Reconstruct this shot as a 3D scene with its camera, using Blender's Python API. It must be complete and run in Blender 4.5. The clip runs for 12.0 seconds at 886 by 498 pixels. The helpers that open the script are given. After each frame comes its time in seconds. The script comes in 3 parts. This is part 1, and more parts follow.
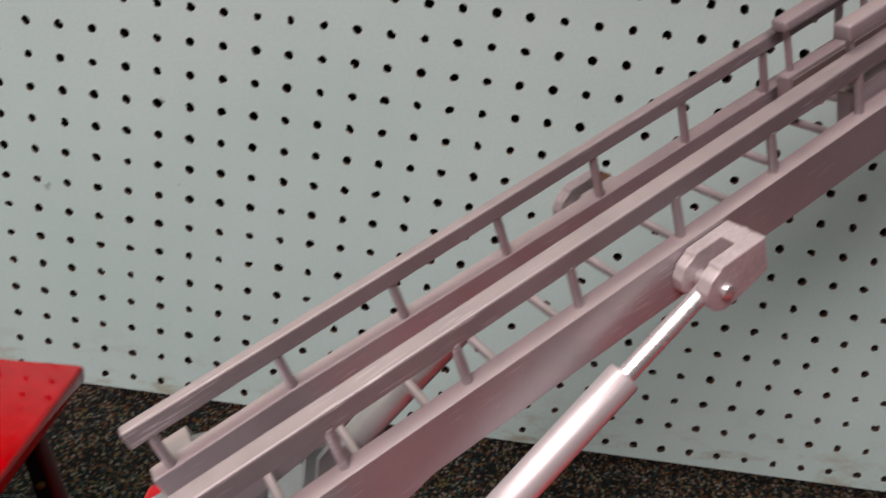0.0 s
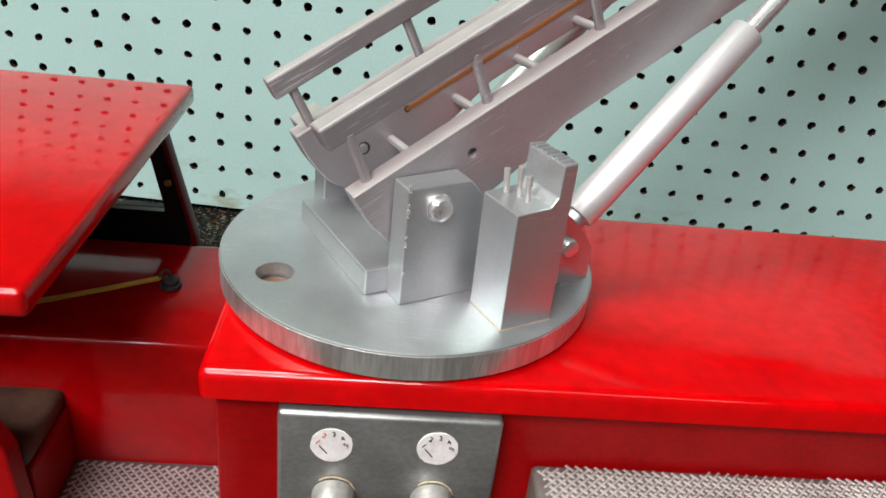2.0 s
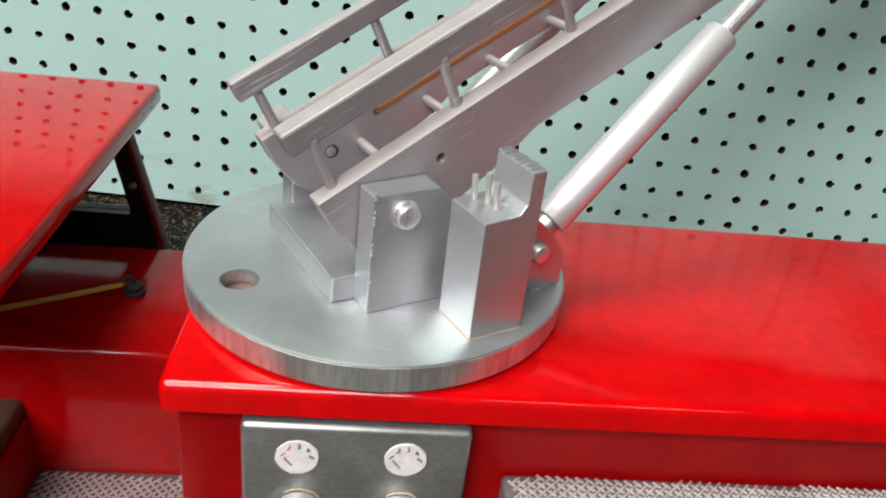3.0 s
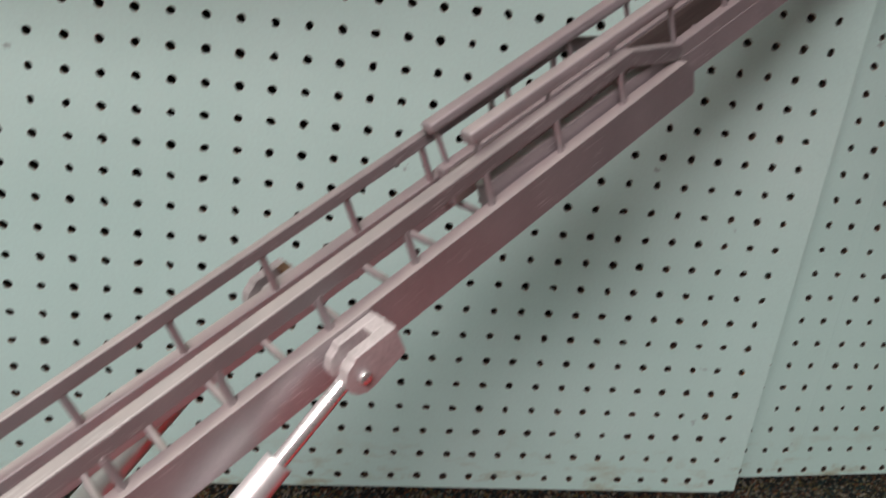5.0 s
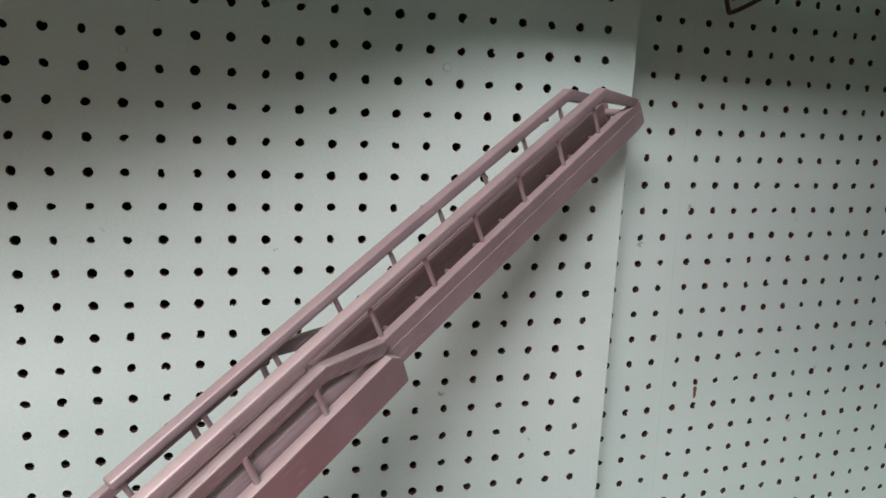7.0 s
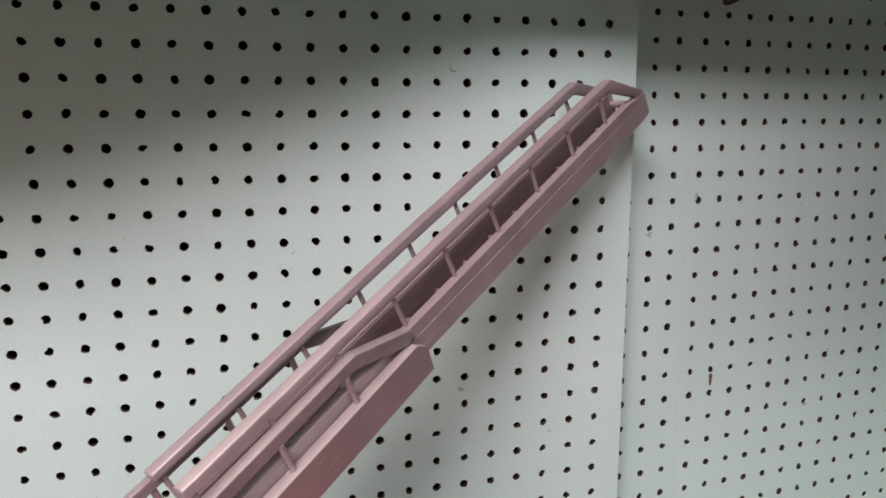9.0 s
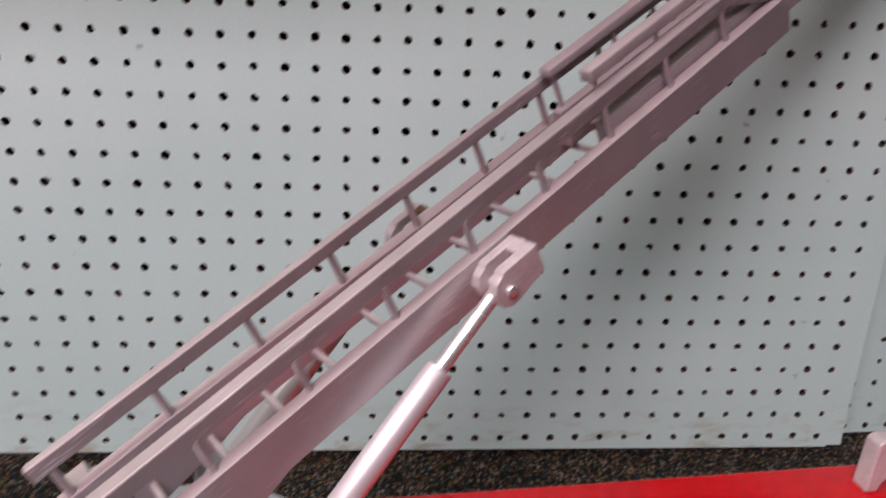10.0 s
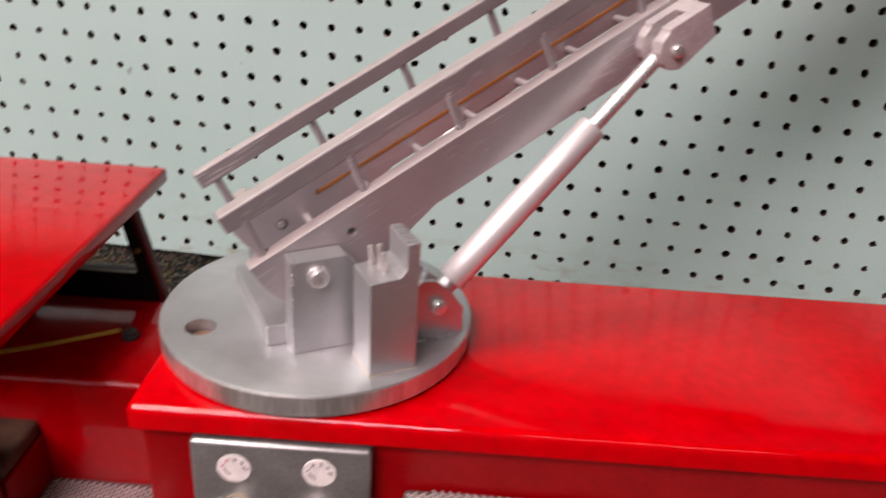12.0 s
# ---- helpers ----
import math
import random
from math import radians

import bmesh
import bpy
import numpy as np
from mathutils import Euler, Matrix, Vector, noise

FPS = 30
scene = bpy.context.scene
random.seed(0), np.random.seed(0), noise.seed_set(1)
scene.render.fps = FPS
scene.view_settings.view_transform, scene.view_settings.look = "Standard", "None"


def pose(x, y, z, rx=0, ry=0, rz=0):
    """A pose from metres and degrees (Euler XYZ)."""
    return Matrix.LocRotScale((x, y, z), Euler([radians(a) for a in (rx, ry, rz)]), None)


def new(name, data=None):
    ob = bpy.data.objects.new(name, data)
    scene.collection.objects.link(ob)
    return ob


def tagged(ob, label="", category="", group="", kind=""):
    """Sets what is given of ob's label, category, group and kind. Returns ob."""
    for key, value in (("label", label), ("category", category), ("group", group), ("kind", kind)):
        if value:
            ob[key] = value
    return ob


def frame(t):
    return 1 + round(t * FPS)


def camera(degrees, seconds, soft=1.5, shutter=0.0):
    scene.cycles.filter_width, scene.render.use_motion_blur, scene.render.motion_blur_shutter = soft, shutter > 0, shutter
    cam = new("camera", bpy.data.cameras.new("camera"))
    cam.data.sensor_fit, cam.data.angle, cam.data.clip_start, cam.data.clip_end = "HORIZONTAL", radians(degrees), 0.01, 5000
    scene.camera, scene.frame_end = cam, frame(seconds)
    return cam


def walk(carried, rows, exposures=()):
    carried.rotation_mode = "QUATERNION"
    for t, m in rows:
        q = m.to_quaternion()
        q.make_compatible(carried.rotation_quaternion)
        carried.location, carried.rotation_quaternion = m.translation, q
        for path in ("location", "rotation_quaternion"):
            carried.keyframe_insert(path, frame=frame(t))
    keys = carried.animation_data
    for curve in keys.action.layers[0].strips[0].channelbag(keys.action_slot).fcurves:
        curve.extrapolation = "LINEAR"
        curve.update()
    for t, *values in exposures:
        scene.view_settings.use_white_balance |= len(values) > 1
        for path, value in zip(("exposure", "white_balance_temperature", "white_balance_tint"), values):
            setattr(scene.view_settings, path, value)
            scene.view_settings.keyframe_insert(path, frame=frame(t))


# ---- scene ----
cam = camera(59.29, 12.0, soft=1.6, shutter=0.4)
PATH = [
    (0.0, 0.0879, -0.6000, 0.4200, 68.39, -7.06, 3.04),
    (0.5, 0.0648, -0.6183, 0.3906, 66.04, -7.03, 5.08),
    (1.0, 0.0568, -0.6358, 0.3640, 63.33, -7.19, 4.87),
    (1.5, 0.0564, -0.6467, 0.3443, 61.96, -6.27, 3.87),
    (2.0, 0.0536, -0.6487, 0.3341, 61.85, -5.84, 2.90),
    (2.5, 0.0541, -0.6463, 0.3307, 60.35, -6.06, 2.80),
    (4.5, 0.1270, -0.6257, 0.4274, 68.13, -6.60, -4.84),
    (5.0, 0.1683, -0.6234, 0.4781, 70.32, -6.82, -7.43),
    (5.5, 0.2080, -0.6110, 0.5314, 74.88, -5.76, -10.02),
    (6.0, 0.2545, -0.6070, 0.5754, 76.98, -4.91, -13.41),
    (6.5, 0.2765, -0.6102, 0.6002, 78.73, -4.37, -15.05),
    (7.0, 0.2759, -0.6156, 0.5974, 78.59, -2.65, -15.24),
    (9.0, 0.2625, -0.6262, 0.5848, 79.64, -0.14, -15.56),
    (9.2, 0.2442, -0.6316, 0.5666, 77.60, -0.34, -14.54),
    (9.5, 0.1912, -0.6451, 0.5130, 74.55, -1.46, -10.14),
    (10.0, 0.1304, -0.6659, 0.4489, 70.99, -2.29, -4.23),
    (10.5, 0.1009, -0.6708, 0.4180, 68.24, -3.59, -0.65),
    (11.0, 0.0907, -0.6764, 0.4068, 67.40, -3.51, 1.70),
    (11.3, 0.1113, -0.6813, 0.3913, 67.00, -3.5, 4.0),
    (11.5, 0.1238, -0.6848, 0.3790, 65.93, -2.97, 4.05),
    (11.9, 0.1354, -0.6900, 0.3779, 64.84, -2.90, 6.72),
    (11.966, 0.1325, -0.6908, 0.3779, 64.56, -3.20, 6.96),
    (12.0, 0.1293, -0.6917, 0.3779, 64.26, -3.52, 7.23),
]

EXPOSURES = [
    (0.0, -0.33, 7350, 37), (0.5, -0.34, 7300, 33), (1.0, -0.20, 7100, 30), (1.5, 0.05, 6800, 20), (2.0, 0.25, 6650, 12), (2.7, 0.31, 6600, 11),
    (4.3, -0.14, 7200, 20), (5.0, -0.15, 7100, 24), (5.5, -0.15, 7200, 28), (6.0, -0.02, 7250, 31), (7.2, 0.33, 7250, 35), (9.0, 0.35, 7280, 38), (9.5, 0.09, 7380, 44),
    (10.0, -0.12, 7200, 46), (10.5, -0.12, 7350, 46), (11.0, -0.20, 7250, 35), (11.5, -0.05, 7400, 36), (12.0, 0.10, 7450, 37)]
walk(cam, [(t, pose(x, y, z, rx, ry, rz)) for t, x, y, z, rx, ry, rz in PATH], EXPOSURES)

# ---------------------------------------------------------------- world and lights
world = bpy.data.worlds.new("room_air")
world.use_nodes = True
world.node_tree.nodes["Background"].inputs["Color"].default_value = (0.9, 0.95, 1.0, 1)
world.node_tree.nodes["Background"].inputs["Strength"].default_value = 0.01
scene.world = world


def tube_lamp(x, y, z, watts, length, width, tint):
    data = bpy.data.lights.new("fluorescent_lamp", "AREA")
    data.shape, data.size, data.size_y, data.energy = "RECTANGLE", length, width, watts
    data.color = tint
    lamp = new("fluorescent_lamp", data)
    lamp.matrix_world = pose(x, y, z)
    return lamp


COOL_TUBE, PINK_TUBE = (0.82, 1.0, 0.90), (1.0, 0.915, 0.96)
tube_lamp(-1.15, -0.80, 2.28, 60, 1.3, 0.5, COOL_TUBE)
tube_lamp(-0.90, -2.55, 2.28, 150, 1.8, 1.2, PINK_TUBE)
tube_lamp(1.0, -2.85, 2.28, 10, 1.3, 0.5, COOL_TUBE)

# ---------------------------------------------------------------- materials


def material(name):
    m = bpy.data.materials.new(name)
    m.use_nodes = True
    return m, m.node_tree, m.node_tree.nodes["Principled BSDF"]


def link(tree, a, b):
    tree.links.new(a, b)


def noise_tex(tree, scale, detail=4, rough=0.55, coords="Object", stretch=None):
    tc = tree.nodes.new("ShaderNodeTexCoord")
    n = tree.nodes.new("ShaderNodeTexNoise")
    n.inputs["Scale"].default_value = scale
    n.inputs["Detail"].default_value = detail
    n.inputs["Roughness"].default_value = rough
    src = tc.outputs[coords]
    if stretch:
        mp = tree.nodes.new("ShaderNodeMapping")
        mp.inputs["Scale"].default_value = stretch
        link(tree, src, mp.inputs["Vector"])
        src = mp.outputs["Vector"]
    link(tree, src, n.inputs["Vector"])
    return n


def ramp(tree, fac, stops):
    r = tree.nodes.new("ShaderNodeValToRGB")
    while len(r.color_ramp.elements) < len(stops):
        r.color_ramp.elements.new(0.5)
    for e, (p, c) in zip(r.color_ramp.elements, stops):
        e.position, e.color = p, (*c, 1)
    link(tree, fac, r.inputs["Fac"])
    return r


def mix(tree, fac, a, b, mode="MIX"):
    m = tree.nodes.new("ShaderNodeMix")
    m.data_type, m.blend_type = "RGBA", mode
    for sock, v in ((m.inputs[0], fac), (m.inputs[6], a), (m.inputs[7], b)):
        if isinstance(v, (int, float)):
            sock.default_value = v
        elif isinstance(v, tuple):
            sock.default_value = (*v, 1)
        else:
            link(tree, v, sock)
    return m.outputs[2]


def bump(tree, bsdf, height, strength, distance):
    b = tree.nodes.new("ShaderNodeBump")
    b.inputs["Strength"].default_value, b.inputs["Distance"].default_value = strength, distance
    link(tree, height, b.inputs["Height"])
    link(tree, b.outputs["Normal"], bsdf.inputs["Normal"])


def two_scale(name, dark, mid, light, rough=(0.3, 0.5), metal=0.0, coarse=14, fine=300, bumps=0.1, dist=0.0004, coat=0.0, stretch=None, grain=(0.88, 1.06)):
    """Paint or metal with large patches, fine grain, uneven gloss and fine relief."""
    m, t, b = material(name)
    big = noise_tex(t, coarse, 5, 0.6, stretch=stretch)
    small = noise_tex(t, fine, 3, 0.6, stretch=stretch)
    c = ramp(t, big.outputs["Fac"], [(0.3, dark), (0.52, mid), (0.75, light)])
    speck = ramp(t, small.outputs["Fac"], [(0.35, (grain[0],) * 3), (0.65, (grain[1],) * 3)])
    link(t, mix(t, 1.0, c.outputs["Color"], speck.outputs["Color"], "MULTIPLY"), b.inputs["Base Color"])
    r = t.nodes.new("ShaderNodeMapRange")
    r.inputs["To Min"].default_value, r.inputs["To Max"].default_value = rough
    link(t, big.outputs["Fac"], r.inputs["Value"])
    link(t, r.outputs["Result"], b.inputs["Roughness"])
    b.inputs["Metallic"].default_value = metal
    b.inputs["Coat Weight"].default_value = coat
    b.inputs["Coat Roughness"].default_value = 0.06
    if bumps:
        bump(t, b, small.outputs["Fac"], bumps, dist)
    return m


def painted_board():
    m = two_scale("mint_painted_hardboard", (0.49, 0.785, 0.71), (0.525, 0.82, 0.745), (0.555, 0.845, 0.775), (0.38, 0.52), coarse=5, fine=420, bumps=0.10, grain=(0.965, 1.02))
    t, b = m.node_tree, m.node_tree.nodes["Principled BSDF"]
    base = b.inputs["Base Color"].links[0].from_socket
    tc = t.nodes.new("ShaderNodeTexCoord")
    v = t.nodes.new("ShaderNodeTexVoronoi")
    v.inputs["Scale"].default_value = 17
    warp = noise_tex(t, 260, 2)
    link(t, mix(t, 0.012, tc.outputs["Object"], warp.outputs["Color"], "ADD"), v.inputs["Vector"])
    fleck = ramp(t, v.outputs["Distance"], [(0.03, (0.55, 0.55, 0.55)), (0.06, (0, 0, 0))])
    c = mix(t, fleck.outputs["Color"], base, (0.16, 0.20, 0.19))
    sep = t.nodes.new("ShaderNodeSeparateXYZ")
    link(t, tc.outputs["Object"], sep.inputs["Vector"])
    low = ramp(t, sep.outputs["Z"], [(0.012, (1, 1, 1)), (0.05, (0.35, 0.35, 0.35)), (0.075, (0, 0, 0))])
    dirt = ramp(t, noise_tex(t, 36, 6, 0.7, stretch=(0.5, 1, 1.4)).outputs["Fac"], [(0.52, (0, 0, 0)), (0.68, (0.8, 0.8, 0.8))])
    c = mix(t, mix(t, 1.0, low.outputs["Color"], dirt.outputs["Color"], "MULTIPLY"), c, (0.36, 0.38, 0.24))
    link(t, c, b.inputs["Base Color"])
    return m


PEG = painted_board()
# Hole walls near black: the shade inside the holes is in this colour.
HOLE = two_scale("shaded_hole_wall", (0.018, 0.013, 0.008), (0.03, 0.021, 0.013), (0.07, 0.046, 0.026), (0.8, 0.95), coarse=60)
RAW = two_scale("torn_hardboard_fibre", (0.16, 0.09, 0.035), (0.27, 0.16, 0.06), (0.36, 0.23, 0.10), (0.7, 0.9), coarse=90)
# Near black, so the shade behind the holes is put into the colour.
BACKING = two_scale("behind_hole_shade", (0.010, 0.009, 0.008), (0.015, 0.013, 0.011), (0.02, 0.018, 0.015), (0.9, 1.0), bumps=0)


def scratched(name, dark, mid, light, rough, metal, cuts=(0.66, 0.74), worn_from=0.5, dust=0.0):
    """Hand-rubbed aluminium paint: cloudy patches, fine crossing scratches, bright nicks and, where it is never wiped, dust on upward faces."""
    m = two_scale(name, dark, mid, light, rough, metal, coarse=24, fine=900, bumps=0, grain=(0.96, 1.02))
    t, b = m.node_tree, m.node_tree.nodes["Principled BSDF"]
    base = b.inputs["Base Color"].links[0].from_socket
    tc = t.nodes.new("ShaderNodeTexCoord")
    lines = None
    for turn, seed in ((0.55, 0.0), (-0.75, 3.1)):
        mp = t.nodes.new("ShaderNodeMapping")
        mp.inputs["Rotation"].default_value = (turn * 0.4, turn, turn * 0.7)
        mp.inputs["Location"].default_value = (seed, seed, seed)
        mp.inputs["Scale"].default_value = (60, 1500, 1500)
        link(t, tc.outputs["Object"], mp.inputs["Vector"])
        n = t.nodes.new("ShaderNodeTexNoise")
        n.inputs["Scale"].default_value, n.inputs["Detail"].default_value = 1.0, 1.0
        link(t, mp.outputs["Vector"], n.inputs["Vector"])
        c = ramp(t, n.outputs["Fac"], [(cuts[0], (0, 0, 0)), (cuts[1], (1, 1, 1))])
        lines = c.outputs["Color"] if lines is None else mix(t, 1.0, lines, c.outputs["Color"], "LIGHTEN")
    where = ramp(t, noise_tex(t, 30, 3).outputs["Fac"], [(worn_from, (0.0, 0.0, 0.0)), (worn_from + 0.16, (0.75, 0.75, 0.75))])
    worn = mix(t, 1.0, lines, where.outputs["Color"], "MULTIPLY")
    v = t.nodes.new("ShaderNodeTexVoronoi")
    v.inputs["Scale"].default_value = 260
    link(t, tc.outputs["Object"], v.inputs["Vector"])
    nick = ramp(t, v.outputs["Distance"], [(0.06, (0.8, 0.8, 0.8)), (0.11, (0, 0, 0))])
    patchy = ramp(t, noise_tex(t, 55, 3).outputs["Fac"], [(0.56, (0, 0, 0)), (0.66, (1, 1, 1))])
    worn = mix(t, 1.0, worn, mix(t, 1.0, nick.outputs["Color"], patchy.outputs["Color"], "MULTIPLY"), "LIGHTEN")
    colour = mix(t, worn, base, (0.78, 0.78, 0.79))
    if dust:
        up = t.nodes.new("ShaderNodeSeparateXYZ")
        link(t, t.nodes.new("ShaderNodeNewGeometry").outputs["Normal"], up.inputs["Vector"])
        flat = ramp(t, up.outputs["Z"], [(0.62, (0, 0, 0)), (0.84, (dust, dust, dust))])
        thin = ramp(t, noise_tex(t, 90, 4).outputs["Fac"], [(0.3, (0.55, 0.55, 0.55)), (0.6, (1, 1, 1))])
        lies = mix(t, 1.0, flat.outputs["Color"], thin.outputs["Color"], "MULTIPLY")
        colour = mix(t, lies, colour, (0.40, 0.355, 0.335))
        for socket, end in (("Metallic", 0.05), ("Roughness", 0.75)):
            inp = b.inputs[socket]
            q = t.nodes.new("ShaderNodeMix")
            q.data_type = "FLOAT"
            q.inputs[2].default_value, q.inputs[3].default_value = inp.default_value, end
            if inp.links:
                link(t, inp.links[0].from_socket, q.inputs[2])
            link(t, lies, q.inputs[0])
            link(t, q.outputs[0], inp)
    link(t, colour, b.inputs["Base Color"])
    bump(t, b, worn, 0.25, 0.0002)
    return m


SILVER = scratched("aluminium_paint", (0.50, 0.513, 0.525), (0.57, 0.582, 0.595), (0.64, 0.652, 0.665), (0.34, 0.48), 0.86)
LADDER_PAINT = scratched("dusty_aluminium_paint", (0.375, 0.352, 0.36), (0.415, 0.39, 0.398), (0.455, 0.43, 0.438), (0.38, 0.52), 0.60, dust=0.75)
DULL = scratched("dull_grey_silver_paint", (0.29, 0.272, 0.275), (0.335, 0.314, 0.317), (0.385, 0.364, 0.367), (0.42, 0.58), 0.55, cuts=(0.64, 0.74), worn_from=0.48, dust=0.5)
CLEVIS = two_scale("thick_dusty_silver_paint", (0.42, 0.385, 0.385), (0.49, 0.45, 0.45), (0.56, 0.515, 0.515), (0.40, 0.55), metal=0.25, coarse=60, fine=500, bumps=0.2)
DULL.node_tree.nodes["Principled BSDF"].inputs["Specular IOR Level"].default_value = 0.35
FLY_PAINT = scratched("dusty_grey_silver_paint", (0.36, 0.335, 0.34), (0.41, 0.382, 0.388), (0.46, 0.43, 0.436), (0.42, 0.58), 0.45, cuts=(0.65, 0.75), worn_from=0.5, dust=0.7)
BARREL = two_scale("smooth_silver_tube", (0.57, 0.55, 0.555), (0.62, 0.60, 0.605), (0.66, 0.64, 0.645), (0.32, 0.40), metal=0.5, coarse=14, fine=900, bumps=0, grain=(0.97, 1.02))
STEEL = two_scale("smudged_sheet_steel", (0.27, 0.28, 0.275), (0.35, 0.36, 0.355), (0.44, 0.45, 0.445), (0.34, 0.50), metal=0.82, coarse=38, fine=700, bumps=0.08, dist=0.0002, stretch=(0.6, 1, 1))
TARNISHED = two_scale("tarnished_grey_metal", (0.36, 0.34, 0.32), (0.46, 0.44, 0.42), (0.56, 0.54, 0.52), (0.36, 0.54), metal=0.55, coarse=120, fine=700, bumps=0.2, dist=0.0002)
POLISHED = two_scale("polished_aluminium", (0.68, 0.67, 0.67), (0.75, 0.74, 0.74), (0.80, 0.79, 0.79), (0.22, 0.32), metal=0.75, coarse=50, fine=900, bumps=0.06, dist=0.0001)
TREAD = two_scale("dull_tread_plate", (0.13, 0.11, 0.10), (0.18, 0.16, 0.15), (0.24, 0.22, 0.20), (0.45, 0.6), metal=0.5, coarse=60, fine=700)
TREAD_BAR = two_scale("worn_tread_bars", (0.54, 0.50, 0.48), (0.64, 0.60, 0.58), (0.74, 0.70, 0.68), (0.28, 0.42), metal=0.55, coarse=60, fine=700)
RED = two_scale("red_gloss_paint", (0.40, 0.0008, 0.002), (0.46, 0.001, 0.002), (0.50, 0.002, 0.003), (0.01, 0.08), coarse=16, fine=160, bumps=0.0)
RED.node_tree.nodes["Principled BSDF"].inputs["Specular IOR Level"].default_value = 0.40
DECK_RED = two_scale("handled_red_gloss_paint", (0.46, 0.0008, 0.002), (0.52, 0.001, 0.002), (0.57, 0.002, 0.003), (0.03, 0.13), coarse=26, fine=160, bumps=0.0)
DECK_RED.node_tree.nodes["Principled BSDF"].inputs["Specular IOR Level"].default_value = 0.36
# Darker copies of the red paint, with the low parts' shade in the colour.
SHADED_GLOSS_RED = two_scale("shaded_red_gloss_paint", (0.27, 0.0008, 0.0015), (0.31, 0.001, 0.002), (0.35, 0.002, 0.003), (0.06, 0.17), coarse=20, fine=160, bumps=0.0)
SHADED_GLOSS_RED.node_tree.nodes["Principled BSDF"].inputs["Specular IOR Level"].default_value = 0.24
SHADED_SATIN_RED = two_scale("shaded_red_satin_paint", (0.24, 0.001, 0.002), (0.28, 0.002, 0.003), (0.32, 0.003, 0.004), (0.25, 0.4), coarse=30, fine=500, bumps=0.25, dist=0.0006)
SHADED_SATIN_RED.node_tree.nodes["Principled BSDF"].inputs["Specular IOR Level"].default_value = 0.18
BLACK = two_scale("black_gloss_paint", (0.008, 0.007, 0.007), (0.012, 0.010, 0.010), (0.02, 0.017, 0.017), (0.2, 0.4), coarse=30)
MAROON = two_scale("maroon_paint", (0.07, 0.002, 0.003), (0.09, 0.003, 0.004), (0.11, 0.005, 0.005), (0.3, 0.45), coarse=30)
RUBBER = two_scale("black_rubber", (0.012, 0.012, 0.012), (0.018, 0.018, 0.018), (0.03, 0.03, 0.03), (0.5, 0.7))
LEATHER = two_scale("brown_leather", (0.035, 0.02, 0.012), (0.06, 0.035, 0.02), (0.10, 0.06, 0.035), (0.5, 0.7), coarse=70, fine=500, bumps=0.3)
WOOD = two_scale("bare_wood", (0.10, 0.05, 0.025), (0.15, 0.08, 0.04), (0.22, 0.12, 0.06), (0.5, 0.7), coarse=60, fine=400, stretch=(0.1, 1, 1))
WORN_WOOD = two_scale("worn_brown_wood", (0.09, 0.045, 0.028), (0.16, 0.085, 0.055), (0.25, 0.15, 0.10), (0.5, 0.7), coarse=160, fine=500, stretch=(0.3, 1, 1))
GLUE = two_scale("yellowed_glue", (0.34, 0.28, 0.19), (0.42, 0.35, 0.25), (0.50, 0.43, 0.33), (0.4, 0.6), coarse=300)
DARK_INSIDE = two_scale("dark_brown_grey", (0.13, 0.113, 0.103), (0.18, 0.156, 0.143), (0.23, 0.20, 0.185), (0.5, 0.7), coarse=50, fine=400, stretch=(0.1, 1, 1))
ORANGE = two_scale("orange_varnished_wood", (0.55, 0.20, 0.03), (0.62, 0.25, 0.05), (0.7, 0.3, 0.07), (0.3, 0.5), coarse=60)
STRIP = two_scale("brown_varnished_strip", (0.24, 0.09, 0.02), (0.32, 0.13, 0.03), (0.42, 0.18, 0.045), (0.4, 0.55), coarse=60, stretch=(0.1, 1, 1))
YELLOW = two_scale("yellow_wire_sleeve", (0.40, 0.25, 0.02), (0.50, 0.32, 0.03), (0.58, 0.38, 0.05), (0.4, 0.6), coarse=120)
PAPER = two_scale("white_paper", (0.66, 0.65, 0.62), (0.74, 0.73, 0.70), (0.8, 0.79, 0.77), (0.6, 0.8), coarse=160)
INK = two_scale("black_ink", (0.02, 0.02, 0.02), (0.03, 0.03, 0.03), (0.05, 0.05, 0.05), (0.5, 0.7))
RED_INK = two_scale("red_ink", (0.45, 0.02, 0.02), (0.55, 0.03, 0.03), (0.6, 0.05, 0.05), (0.5, 0.7))
BRASS = two_scale("dull_brass", (0.25, 0.16, 0.05), (0.33, 0.22, 0.08), (0.40, 0.28, 0.11), (0.35, 0.5), metal=0.8, coarse=80)
BRONZE = two_scale("dark_bronze_wire", (0.05, 0.04, 0.028), (0.075, 0.06, 0.04), (0.10, 0.08, 0.055), (0.4, 0.55), metal=0.7, coarse=80)
PLASTER = two_scale("grey_wall_paint", (0.06, 0.06, 0.06), (0.07, 0.07, 0.07), (0.08, 0.08, 0.08), (0.6, 0.8), coarse=3, fine=120)
CEILING = two_scale("grey_ceiling_tile", (0.16, 0.16, 0.16), (0.18, 0.18, 0.18), (0.2, 0.2, 0.2), (0.8, 0.95), coarse=8, fine=200)


